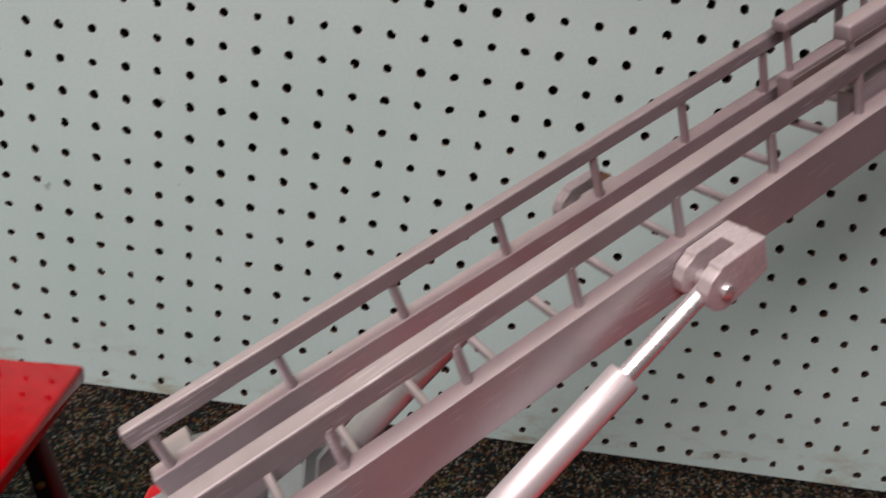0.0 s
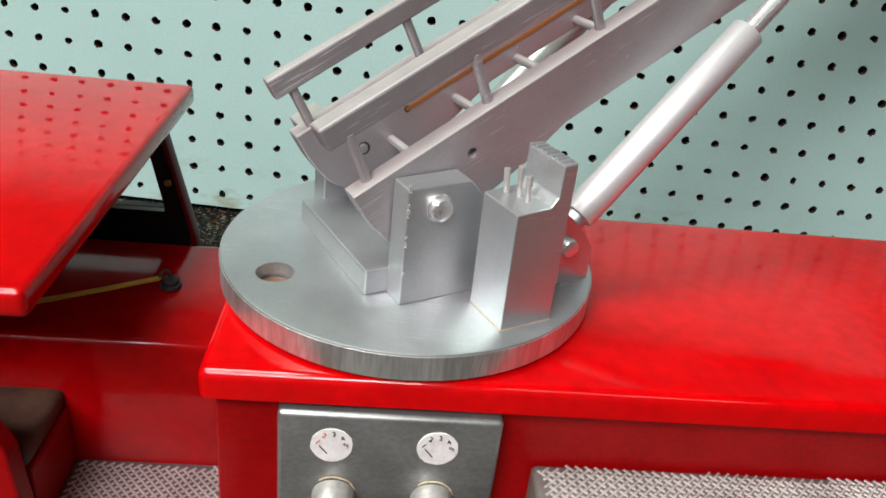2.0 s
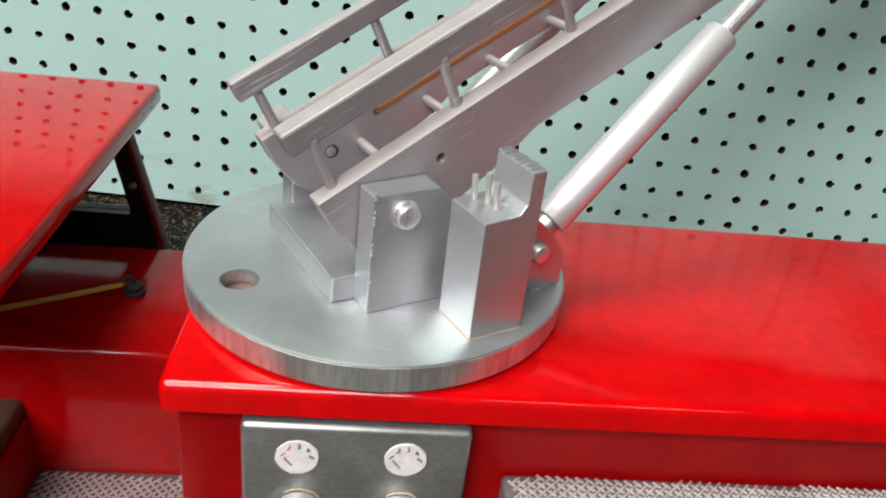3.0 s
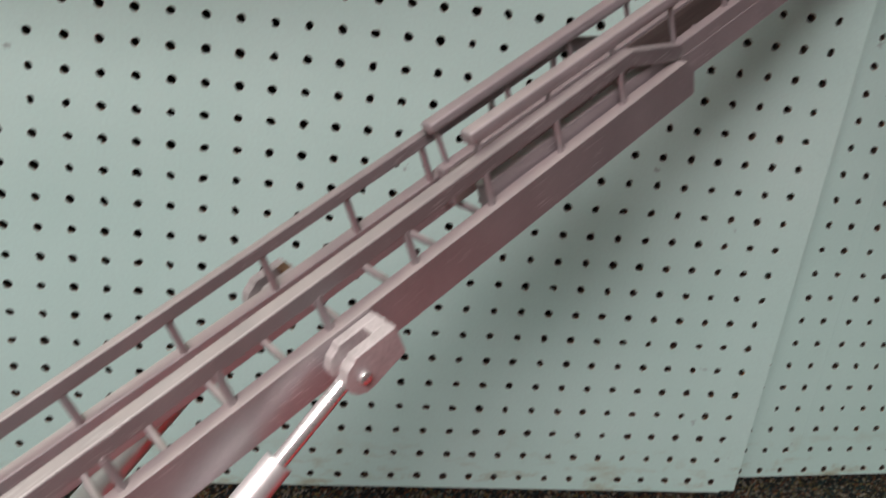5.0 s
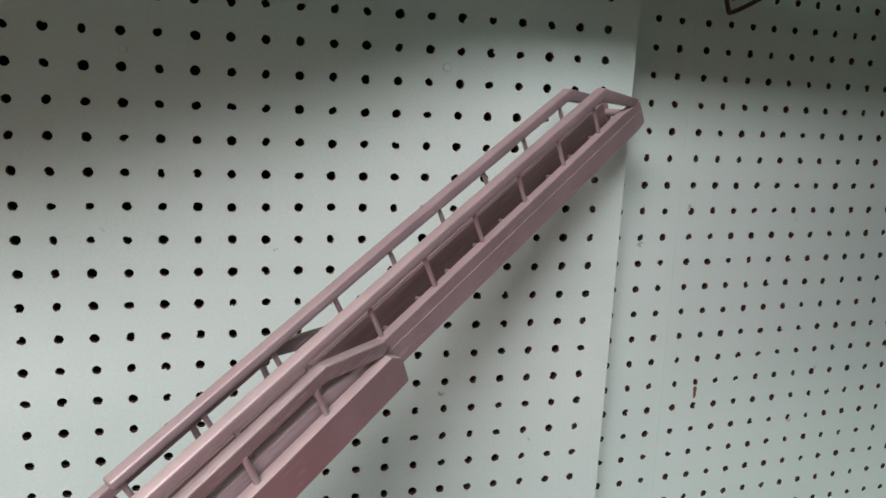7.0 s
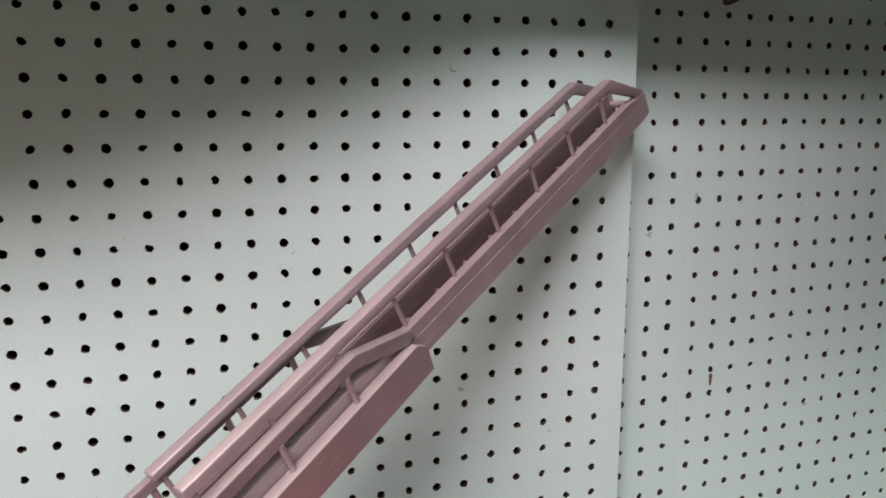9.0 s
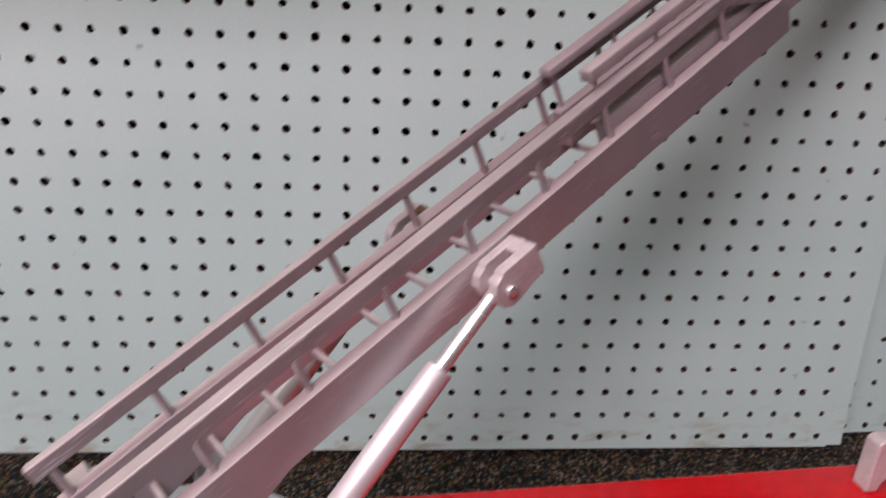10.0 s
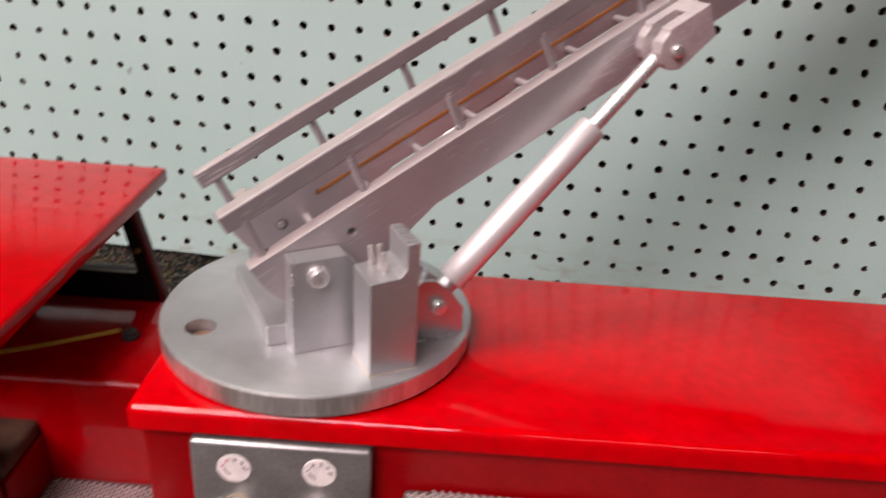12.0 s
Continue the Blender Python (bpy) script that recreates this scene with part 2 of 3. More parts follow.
def speckled():
    m, t, b = material("speckled_rubber_floor")
    tc = t.nodes.new("ShaderNodeTexCoord")
    v = t.nodes.new("ShaderNodeTexVoronoi")
    v.inputs["Scale"].default_value = 500
    v.inputs["Randomness"].default_value = 1.0
    link(t, tc.outputs["Object"], v.inputs["Vector"])
    sep = t.nodes.new("ShaderNodeSeparateColor")
    link(t, v.outputs["Color"], sep.inputs["Color"])
    c = ramp(t, sep.outputs["Red"], [(0.0, (0.008, 0.009, 0.009)), (0.56, (0.014, 0.016, 0.015)), (0.66, (0.02, 0.058, 0.058)), (0.75, (0.12, 0.048, 0.02)), (0.84, (0.125, 0.11, 0.04)), (0.92, (0.22, 0.205, 0.16))])
    c.color_ramp.interpolation = "CONSTANT"
    big = noise_tex(t, 9, 4)
    w = ramp(t, big.outputs["Fac"], [(0.3, (0.8, 0.8, 0.8)), (0.7, (1.15, 1.15, 1.15))])
    link(t, mix(t, 1.0, c.outputs["Color"], w.outputs["Color"], "MULTIPLY"), b.inputs["Base Color"])
    b.inputs["Roughness"].default_value = 0.8
    b.inputs["Specular IOR Level"].default_value = 0.12
    bump(t, b, sep.outputs["Green"], 0.4, 0.0006)
    return m


FLOOR = speckled()
MAROON.node_tree.nodes["Principled BSDF"].inputs["Specular IOR Level"].default_value = 0.1
BLACK.node_tree.nodes["Principled BSDF"].inputs["Specular IOR Level"].default_value = 0.15
RIM = two_scale("turned_aluminium_rim", (0.50, 0.52, 0.51), (0.66, 0.68, 0.67), (0.82, 0.83, 0.82), (0.28, 0.50), metal=0.85, coarse=60, fine=420, bumps=0.45, dist=0.0006, stretch=(1, 1, 0.15), grain=(0.78, 1.08))

# ---------------------------------------------------------------- mesh helpers


def part(name, bm, mat, parent=None, label="", at=None):
    me = bpy.data.meshes.new(name)
    bmesh.ops.recalc_face_normals(bm, faces=bm.faces)
    bm.to_mesh(me)
    bm.free()
    me.materials.append(mat)
    ob = new(name, me)
    if parent is not None:
        ob.parent = parent
    if at is not None:
        ob.matrix_basis = at
    if label:
        tagged(ob, label)
    return ob


def thing(name, m, label, category, group=""):
    e = new(name)
    e.empty_display_size = 0.02
    e.matrix_world = m
    return tagged(e, label, category, group)


def smooth(ob, angle=35):
    for p in ob.data.polygons:
        p.use_smooth = True
    ob.data.set_sharp_from_angle(angle=radians(angle))
    return ob


def round_edges(bm, r, segments=2, edges=None):
    if r > 0:
        bmesh.ops.bevel(bm, geom=list(edges if edges is not None else bm.edges), offset=r, segments=segments, profile=0.5, affect="EDGES", clamp_overlap=True)
    return bm


def box(x0, x1, y0, y1, z0, z1, r=0.0, segments=2):
    bm = bmesh.new()
    bmesh.ops.create_cube(bm, size=1.0, matrix=Matrix.LocRotScale(((x0 + x1) / 2, (y0 + y1) / 2, (z0 + z1) / 2), None, (x1 - x0, y1 - y0, z1 - z0)))
    return round_edges(bm, r, segments)


def slab(profile, y0, y1, r=0.0, segments=2):
    """A plate: an outline in x and z, drawn out from y0 to y1."""
    bm = bmesh.new()
    face = bm.faces.new([bm.verts.new((x, y0, z)) for x, z in profile])
    out = bmesh.ops.extrude_face_region(bm, geom=[face])
    for v in (g for g in out["geom"] if isinstance(g, bmesh.types.BMVert)):
        v.co.y = y1
    return round_edges(bm, r, segments)


def rod(a, b, radius, sides=14, bevel=0.0):
    a, b = Vector(a), Vector(b)
    bm = bmesh.new()
    m = Matrix.Translation((a + b) / 2) @ (b - a).to_track_quat("Z", "Y").to_matrix().to_4x4()
    bmesh.ops.create_cone(bm, cap_ends=True, segments=sides, radius1=radius, radius2=radius, depth=(b - a).length, matrix=m)
    if bevel:
        round_edges(bm, bevel, 2, [e for e in bm.edges if any(len(f.verts) > 4 for f in e.link_faces)])
    return bm


def wire(points, radius, sides=8, rounds=6):
    """A bent wire through points, with Catmull-Rom rounding."""
    p = [Vector(q) for q in points]
    p = [2 * p[0] - p[1], *p, 2 * p[-1] - p[-2]]
    path = []
    for i in range(1, len(p) - 2):
        for k in range(rounds):
            s = k / rounds
            path.append(0.5 * (2 * p[i] + (p[i + 1] - p[i - 1]) * s + (2 * p[i - 1] - 5 * p[i] + 4 * p[i + 1] - p[i + 2]) * s * s + (3 * p[i] - p[i - 1] - 3 * p[i + 1] + p[i + 2]) * s ** 3))
    path.append(p[-2])
    bm, rings = bmesh.new(), []
    for i, c in enumerate(path):
        d = (path[min(i + 1, len(path) - 1)] - path[max(i - 1, 0)]).normalized()
        q = d.to_track_quat("Z", "Y")
        rings.append([bm.verts.new(c + q @ Vector((radius * math.cos(a), radius * math.sin(a), 0))) for a in (2 * math.pi * k / sides for k in range(sides))])
    for a, b in zip(rings, rings[1:]):
        for k in range(sides):
            bm.faces.new((a[k], a[(k + 1) % sides], b[(k + 1) % sides], b[k]))
    bm.faces.new(rings[0])
    bm.faces.new(rings[-1][::-1])
    return bm


def join(*bms):
    out = bmesh.new()
    for b in bms:
        me = bpy.data.meshes.new("tmp")
        b.to_mesh(me)
        out.from_mesh(me)
        bpy.data.meshes.remove(me)
        b.free()
    return out


# ---------------------------------------------------------------- the room
tagged(part("floor", box(-2.5, 3.0, -3.2, 0.4, -0.05, 0.0), FLOOR), "black rubber floor flecked with many colours", "floor", kind="structure")
tagged(part("ceiling", box(-2.5, 3.0, -3.2, 0.4, 2.32, 2.38), CEILING), "grey tiled ceiling over the display", "ceiling", kind="structure")
tagged(part("wall_south", box(-2.5, 3.0, -3.26, -3.2, 0.0, 2.32), PLASTER), "plain grey wall behind the display", "wall", kind="structure")
tagged(part("wall_west", box(-2.56, -2.5, -3.2, 0.4, 0.0, 2.32), PLASTER), "plain grey side wall", "wall", kind="structure")
tagged(part("wall_east", box(3.0, 3.06, -3.2, 0.4, 0.0, 2.32), PLASTER), "plain grey side wall", "wall", kind="structure")
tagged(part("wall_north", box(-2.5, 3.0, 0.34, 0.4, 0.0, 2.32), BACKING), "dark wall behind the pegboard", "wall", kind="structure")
# Unseen board, added and cut to shape the shade on the upper wall.
cover = bmesh.new()
face = cover.faces.new([cover.verts.new((x, y, 0.735)) for x, y in ((-2.4, -0.37), (0.0, -0.37), (0.22, -0.27), (0.42, -0.17), (0.56, -0.165), (0.80, -0.15), (1.1, -0.21), (2.9, -0.24), (2.9, 0.14), (0.63, 0.02), (0.615, -0.003), (-2.4, -0.003))])
for v in (g for g in bmesh.ops.extrude_face_region(cover, geom=[face])["geom"] if isinstance(g, bmesh.types.BMVert)):
    v.co.z = 0.765
tagged(part("shade_board", cover, PEG), "unseen mint green board added to shade the top of the pegboard", "trim", kind="structure")
# Second unseen board, added for a soft shade over the set-back sheet.
tagged(part("high_shade_board", box(0.42, 2.95, -1.05, 0.16, 1.05, 1.09), PLASTER), "unseen grey board added high up to shade the set-back sheet", "trim", kind="structure")

PITCH, HOLE_R = 0.0254, 0.0036


def pegboard(name, xs, zs, x0, x1, z0, z1, m, label, thick=0.0055):
    """A drilled hardboard sheet in its own x and z, face at y = 0."""
    verts, faces, mats = [], [], []

    def vert(x, y, z):
        verts.append((x, y, z))
        return len(verts) - 1

    def spans(cs, lo, hi):
        cuts = [lo] + [(a + b) / 2 for a, b in zip(cs, cs[1:])] + [hi]
        return list(zip(cuts, cuts[1:]))

    rnd = random.Random(5)
    for cx, (a, b) in zip(xs, spans(xs, x0, x1)):
        for cz, (c, d) in zip(zs, spans(zs, z0, z1)):
            r = HOLE_R * rnd.uniform(0.92, 1.06)
            jx, jz = cx + rnd.gauss(0, 0.00018), cz + rnd.gauss(0, 0.00018)
            ang = [math.radians(45 + 360 * k / (4 * 3)) for k in range(12)]
            rag = [rnd.uniform(0.92, 1.03) for q in ang]
            if rnd.random() < 0.45:
                flat, turn = rnd.uniform(0.72, 0.92), rnd.uniform(0, math.pi)
                rag = [w * (1 - (1 - flat) * math.cos(q - turn) ** 2) for q, w in zip(ang, rag)]
            if rnd.random() < 0.30:
                k = rnd.randrange(12)
                rag[k] *= rnd.uniform(0.50, 0.75)
                rag[(k + 1) % 12] *= rnd.uniform(0.70, 1.0)
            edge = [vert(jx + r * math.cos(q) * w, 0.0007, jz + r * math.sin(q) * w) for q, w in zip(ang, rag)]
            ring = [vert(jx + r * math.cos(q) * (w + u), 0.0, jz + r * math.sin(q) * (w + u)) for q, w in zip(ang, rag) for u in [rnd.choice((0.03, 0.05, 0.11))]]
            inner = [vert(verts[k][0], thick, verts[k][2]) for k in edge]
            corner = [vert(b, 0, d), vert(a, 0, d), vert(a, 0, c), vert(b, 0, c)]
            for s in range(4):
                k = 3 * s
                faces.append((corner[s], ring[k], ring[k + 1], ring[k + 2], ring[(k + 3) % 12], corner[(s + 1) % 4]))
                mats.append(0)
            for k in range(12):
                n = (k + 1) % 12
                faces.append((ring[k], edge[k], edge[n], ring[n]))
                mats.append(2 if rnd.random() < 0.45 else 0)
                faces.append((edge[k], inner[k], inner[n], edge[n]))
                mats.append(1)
    a = [vert(x, y, z) for y in (0, thick) for x, z in ((x0, z0), (x1, z0), (x1, z1), (x0, z1))]
    for k in range(4):
        faces.append((a[k], a[(k + 1) % 4], a[4 + (k + 1) % 4], a[4 + k]))
        mats.append(0)
    me = bpy.data.meshes.new(name)
    me.from_pydata(verts, [], faces)
    me.polygons.foreach_set("material_index", mats)
    me.materials.append(PEG)
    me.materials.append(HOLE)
    me.materials.append(RAW)
    me.update()
    ob = new(name, me)
    ob.matrix_world = m
    return tagged(ob, label, "pegboard", kind="structure")


ROWS_MAIN = [0.325 + PITCH * j for j in range(-12, 20)]
pegboard("pegboard_main", [PITCH * i for i in range(-24, 24)], ROWS_MAIN, -0.6223, 0.5964, 0.0072, 0.82, pose(0, 0, 0), "mint green painted pegboard sheet with brown-edged holes")
SIDE = pose(0.6586, 0.0324, 0.0, -1.226, 0, 3.976)
ROWS_SIDE = [0.0119 + PITCH * k for k in range(0, 32)]
pegboard("pegboard_strip", [-0.0254, 0.0, 0.0254], ROWS_SIDE, -0.060, 0.0408, 0.004, 0.82, SIDE, "narrow mint green pegboard strip set back from the main sheet")
pegboard("pegboard_side", [0.0555 + PITCH * k for k in range(0, 22)], ROWS_SIDE, 0.0410, 0.61, 0.004, 0.82, SIDE, "mint green pegboard sheet set back behind the main one")
# Added sheets that keep the holes dark.
tagged(part("backing_main", box(-0.64, 0.594, 0.030, 0.034, 0.0, 0.83), BACKING), "near-black sheet added behind the holes to keep them dark", "backing", kind="structure")
tagged(part("backing_side", box(-0.06, 0.62, 0.030, 0.034, 0.0, 0.83), BACKING, at=SIDE), "near-black sheet added behind the holes to keep them dark", "backing", kind="structure")
tagged(part("corner_post", box(0.5965, 0.6125, 0.0004, 0.060, 0.009, 0.83), PEG), "mint green painted batten closing the sheet's edge", "trim", kind="structure")


# ---------------------------------------------------------------- finishing helpers


def cut(ob, cutter):
    """Take the cutter's shape out of a mesh for good."""
    tool = part("cutter", cutter, BLACK)
    tool.parent, tool.matrix_basis = ob.parent, ob.matrix_basis
    mod = ob.modifiers.new("cut", "BOOLEAN")
    mod.operation, mod.solver, mod.object = "DIFFERENCE", "EXACT", tool
    bpy.context.view_layer.update()
    done = bpy.data.meshes.new_from_object(ob.evaluated_get(bpy.context.evaluated_depsgraph_get()))
    ob.modifiers.remove(mod)
    ob.data = done
    bpy.data.objects.remove(tool)
    return ob


def lettering(text, size, m, parent, mat):
    data = bpy.data.curves.new("digit", "FONT")
    data.body, data.size, data.extrude = text, size, 0.00008
    data.align_x, data.align_y = "CENTER", "CENTER"
    tmp = new("digit_outline", data)
    bpy.context.view_layer.update()
    me = bpy.data.meshes.new_from_object(tmp.evaluated_get(bpy.context.evaluated_depsgraph_get()))
    bpy.data.objects.remove(tmp)
    me.materials.clear()
    me.materials.append(mat)
    ob = new("digit", me)
    ob.parent, ob.matrix_basis = parent, m
    return ob


def dome(a, b, radius, head):
    """A round-headed bolt end from a to b: a short shank with a rounded rim."""
    return rod(a, b, radius, 24, head)


def lean(bm, slope):
    for v in bm.verts:
        v.co.y += slope * v.co.x
    return bm


def tread(x0, x1, y0, y1, z, step=0.0025, turn=43):
    """Raised bars of tread plate in a basket weave, each end facing the middle of a crossing bar."""
    verts, faces, n = [], [], 0
    c0, s0 = math.cos(radians(turn)), math.sin(radians(turn))
    mx, my, reach = (x0 + x1) / 2, (y0 + y1) / 2, int(math.hypot(x1 - x0, y1 - y0) / step / 2) + 2
    lower = [(-0.0018, -0.00048), (0.0018, -0.00048), (0.0018, 0.00048), (-0.0018, 0.00048)]
    upper = [(-0.0016, -0.00026), (0.0016, -0.00026), (0.0016, 0.00026), (-0.0016, 0.00026)]
    for i in range(-reach, reach):
        for j in range(-reach, reach):
            px, py = i * step, j * step
            cx, cy = mx + px * c0 - py * s0, my + px * s0 + py * c0
            if not (x0 + 0.0020 < cx < x1 - 0.0020 and y0 + 0.0018 < cy < y1 - 0.0018):
                continue
            a = radians(turn + (90 if (i + j) % 2 else 0))
            c, s = math.cos(a), math.sin(a)
            for ring, h in ((lower, 0.0), (upper, 0.0005)):
                verts += [(cx + qx * c - qy * s, cy + qx * s + qy * c, z + h) for qx, qy in ring]
            faces.append((n + 4, n + 5, n + 6, n + 7))
            faces += [(n + k, n + (k + 1) % 4, n + 4 + (k + 1) % 4, n + 4 + k) for k in range(4)]
            n += 8
    me = bpy.data.meshes.new("tread_pattern")
    me.from_pydata(verts, [], faces)
    return me


# ---------------------------------------------------------------- the fire truck
TRUCK = pose(-0.0193, -0.4527, 0.0, 0, 0, 5.3)
truck = thing("model_fire_truck", TRUCK, "large handmade red model fire truck with glossy paint and tread plates", "model truck")
deck = box(0.0, 0.80, 0.0, 0.138, 0.1655, 0.1765)
round_edges(deck, 0.0035, 4, [e for e in deck.edges if max(v.co.z for v in e.verts) > 0.17])
smooth(part("rear_deck", deck, DECK_RED, truck, "glossy red deck with rounded lip"))
part("body", box(0.004, 0.79, 0.0065, 0.132, 0.02, 0.1655, 0.001), SHADED_SATIN_RED, truck, "red body side below the deck lip")
smooth(part("lower_deck", box(-0.30, 0.0035, 0.0355, 0.112, 0.02, 0.1605, 0.003, 3), SHADED_GLOSS_RED, truck, "lower red deck behind the cab"))
smooth(part("cab_roof", box(-0.40, -0.0380, -0.021, 0.1690, 0.2064, 0.2158, 0.0026, 4), RED, truck, "glossy red roof plate with rounded edges"))
cab = part("cab_back", slab([(-0.30, 0.03), (-0.030, 0.03), (-0.0300, 0.158), (-0.0405, 0.2062), (-0.30, 0.2062)], 0.1225, 0.1265, 0.0004), BLACK, truck, "black cab back wall with a window opening")
cut(cab, slab([(-0.101, 0.1722), (-0.0423, 0.1722), (-0.0475, 0.1985), (-0.0490, 0.2020), (-0.101, 0.2020)], 0.10, 0.15))
part("window_ledge", box(-0.101, -0.0425, 0.1215, 0.1275, 0.1704, 0.1719, 0.0003), PEG, cab, "pale window ledge")
smooth(part("pillar_cover", slab([(-0.0310, 0.03), (-0.0285, 0.03), (-0.0285, 0.158), (-0.0395, 0.2062), (-0.0420, 0.2062), (-0.0310, 0.160)], 0.1205, 0.1285, 0.0006), MAROON, cab, "dark red pillar edge"))
smooth(part("screw", dome((-0.039, 0.1196, 0.186), (-0.039, 0.1180, 0.186), 0.0016, 0.0006), BRASS, cab))
# Unseen block, added to stop light passing under the roof plate.
part("cab_light_block", box(-0.398, -0.205, -0.016, 0.1205, 0.02, 0.2062, 0.001), SHADED_SATIN_RED, truck, "unseen red block added in the cab to keep light off the step")
seat = part("seat_box", box(-0.13, -0.0575, 0.002, 0.0390, 0.085, 0.1285, 0.001), SHADED_SATIN_RED, truck, "red seat box on the step")
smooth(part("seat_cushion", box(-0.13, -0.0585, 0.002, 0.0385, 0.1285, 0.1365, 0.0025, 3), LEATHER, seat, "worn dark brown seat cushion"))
part("door_panel", slab([(-0.14, 0.04), (-0.048, 0.04), (-0.0555, 0.150), (-0.062, 0.163), (-0.14, 0.163)], -0.014, -0.0055, 0.0012), SHADED_SATIN_RED, truck, "red cab side panel")
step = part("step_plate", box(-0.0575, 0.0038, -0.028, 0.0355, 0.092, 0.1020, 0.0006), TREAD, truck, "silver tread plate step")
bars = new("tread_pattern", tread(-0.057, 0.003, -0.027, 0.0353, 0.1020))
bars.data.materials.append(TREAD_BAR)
bars.parent = step
tagged(bars, kind="stuff")
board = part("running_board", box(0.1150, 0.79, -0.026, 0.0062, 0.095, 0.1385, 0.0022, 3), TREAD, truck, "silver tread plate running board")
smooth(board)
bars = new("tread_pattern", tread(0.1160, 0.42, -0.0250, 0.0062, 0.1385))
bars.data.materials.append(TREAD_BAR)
bars.parent = board
tagged(bars, kind="stuff")

# control panel with two hand-drawn dials and two valves
panel = thing("control_panel", TRUCK @ pose(0.0261, -0.0003, -0.0003), "brushed silver control panel with two paper dials", "control panel")
smooth(part("plate", box(-0.0003, 0.0752, -0.0012, 0.0070, 0.100, 0.1630, 0.0018, 3), STEEL, panel))
dial_rng = random.Random(11)
for k, (cx, kx) in enumerate(((0.0180, 0.0193), (0.0537, 0.0536))):
    cz = 0.1500 + 0.0006 * k
    disc = rod((cx, -0.00125, cz), (cx, -0.0016, cz), 0.0071, 22)
    for v in disc.verts:
        v.co.x += dial_rng.uniform(-0.00018, 0.00018)
        v.co.z += dial_rng.uniform(-0.00018, 0.00018)
    dial = part("dial", disc, PAPER, panel, "hand-cut white paper dial")
    for n, ang in (("1", 165), ("2", 122), ("3", 82), ("4", 42), ("5", 5)):
        px, pz = cx + 0.0049 * math.cos(radians(ang)), cz + 0.0049 * math.sin(radians(ang))
        lettering(n, 0.0029, pose(px, -0.00175, pz, 90, -(90 - ang) * 0.6, 0), dial, RED_INK if (k == 0 and n in "12") else INK)
    part("needle", rod((cx - 0.0016, -0.00172, cz - 0.0035), (cx - 0.0042, -0.00172, cz - 0.0002), 0.00022, 6), INK, dial)
    valve = part("valve_knob", rod((kx, -0.001, 0.1278), (kx, -0.0092, 0.1268), 0.0075, 28, 0.0007), TARNISHED, panel, "short silver valve knob")
    smooth(valve)
    part("valve_face", rod((kx, -0.0090, 0.1268), (kx, -0.0098, 0.1268), 0.0068, 24), RUBBER, valve, "dark worn valve face")
    smooth(part("valve_bar", rod((kx - 0.0119, -0.0080, 0.1258), (kx + 0.0141, -0.0080, 0.1250), 0.0009, 10), POLISHED, valve, "thin bright handle bar"))
    smear = wire([(kx + 0.0078 * math.cos(radians(a)), -0.0014 - dial_rng.uniform(0, 0.0003), 0.1277 + 0.0078 * math.sin(radians(a))) for a in range(18, 140, 14)], 0.0004, 6, 3)
    smooth(part("glue_smear", smear, GLUE, valve, "yellowed glue round the knob"))

# wire and grommet on the lower deck
grommet = thing("rubber_grommet", pose(-0.0535, -0.3820, 0.1605), "small black rubber grommet in the lower deck", "grommet")
smooth(part("ring", join(rod((0, 0, 0), (0, 0, 0.0022), 0.0042, 24, 0.0006), rod((0, 0, 0.002), (0, 0, 0.0046), 0.0034, 24, 0.0009)), RUBBER, grommet))
cable = thing("yellow_wire", pose(-0.0535, -0.3820, 0.1605), "yellow sleeved wire lying over the lower deck", "wire")
smooth(part("sleeve", join(wire([(-0.0033, -0.0034, 0.0058), (-0.0261, -0.0194, 0.0056), (-0.0474, -0.0330, 0.0056), (-0.09, -0.055, 0.006)], 0.0009, 8, 8), wire([(-0.0030, -0.0022, 0.0056), (-0.0265, -0.0178, 0.0050), (-0.0480, -0.0312, 0.0052), (-0.09, -0.053, 0.006)], 0.0008, 8, 8)), YELLOW, cable))
smooth(part("black_end", wire([(-0.0036, -0.0034, 0.0058), (-0.0022, -0.0018, 0.0082), (-0.0004, -0.0004, 0.0078), (0, 0, 0.004)], 0.0006, 8, 6), RUBBER, cable))

# ladder rest on the deck
rest = thing("ladder_rest", TRUCK @ pose(0.4465, 0.1090, 0.1765), "silver-painted cast ladder rest bolted on the red deck", "ladder rest")
part("casting", slab([(0.0, 0.0), (0.0075, 0.0), (0.0105, 0.0065), (0.0170, 0.0100), (0.034, 0.0100), (0.0415, 0.0075), (0.045, 0.0), (0.054, 0.0), (0.0525, 0.022), (0.046, 0.0340), (0.0060, 0.0340), (0.0025, 0.0315)], 0.0, 0.012, 0.0012), CLEVIS, rest)

# ---------------------------------------------------------------- turntable
HUB = pose(0.0264, -0.4115, 0.2296, 0, 0, 32.6)
turntable = thing("turntable", pose(0.0411, -0.3755, 0.1765), "round silver-painted metal turntable with welded brackets", "turntable")
disc = smooth(part("disc", rod((0, 0, 0.0014), (0, 0, 0.0119), 0.0725, 128, 0.0008), SILVER, turntable), 30)
# Black plate added so that the gap under the disc reads as shade.
part("gap_shade", rod((0, 0, 0.0), (0, 0, 0.0016), 0.0675, 64), BLACK, turntable, "black plate added under the disc to darken the gap")
cut(disc, rod((-0.0460, -0.0313, 0.003), (-0.0460, -0.0313, 0.02), 0.0070, 24))
part("hole_plug", lean(rod((-0.0460, -0.0313, 0.0030), (-0.0460, -0.0313, 0.0064), 0.0069, 24), 0.02), WORN_WOOD, turntable, "bare wood seen in the disc's hole")
band = bmesh.new()
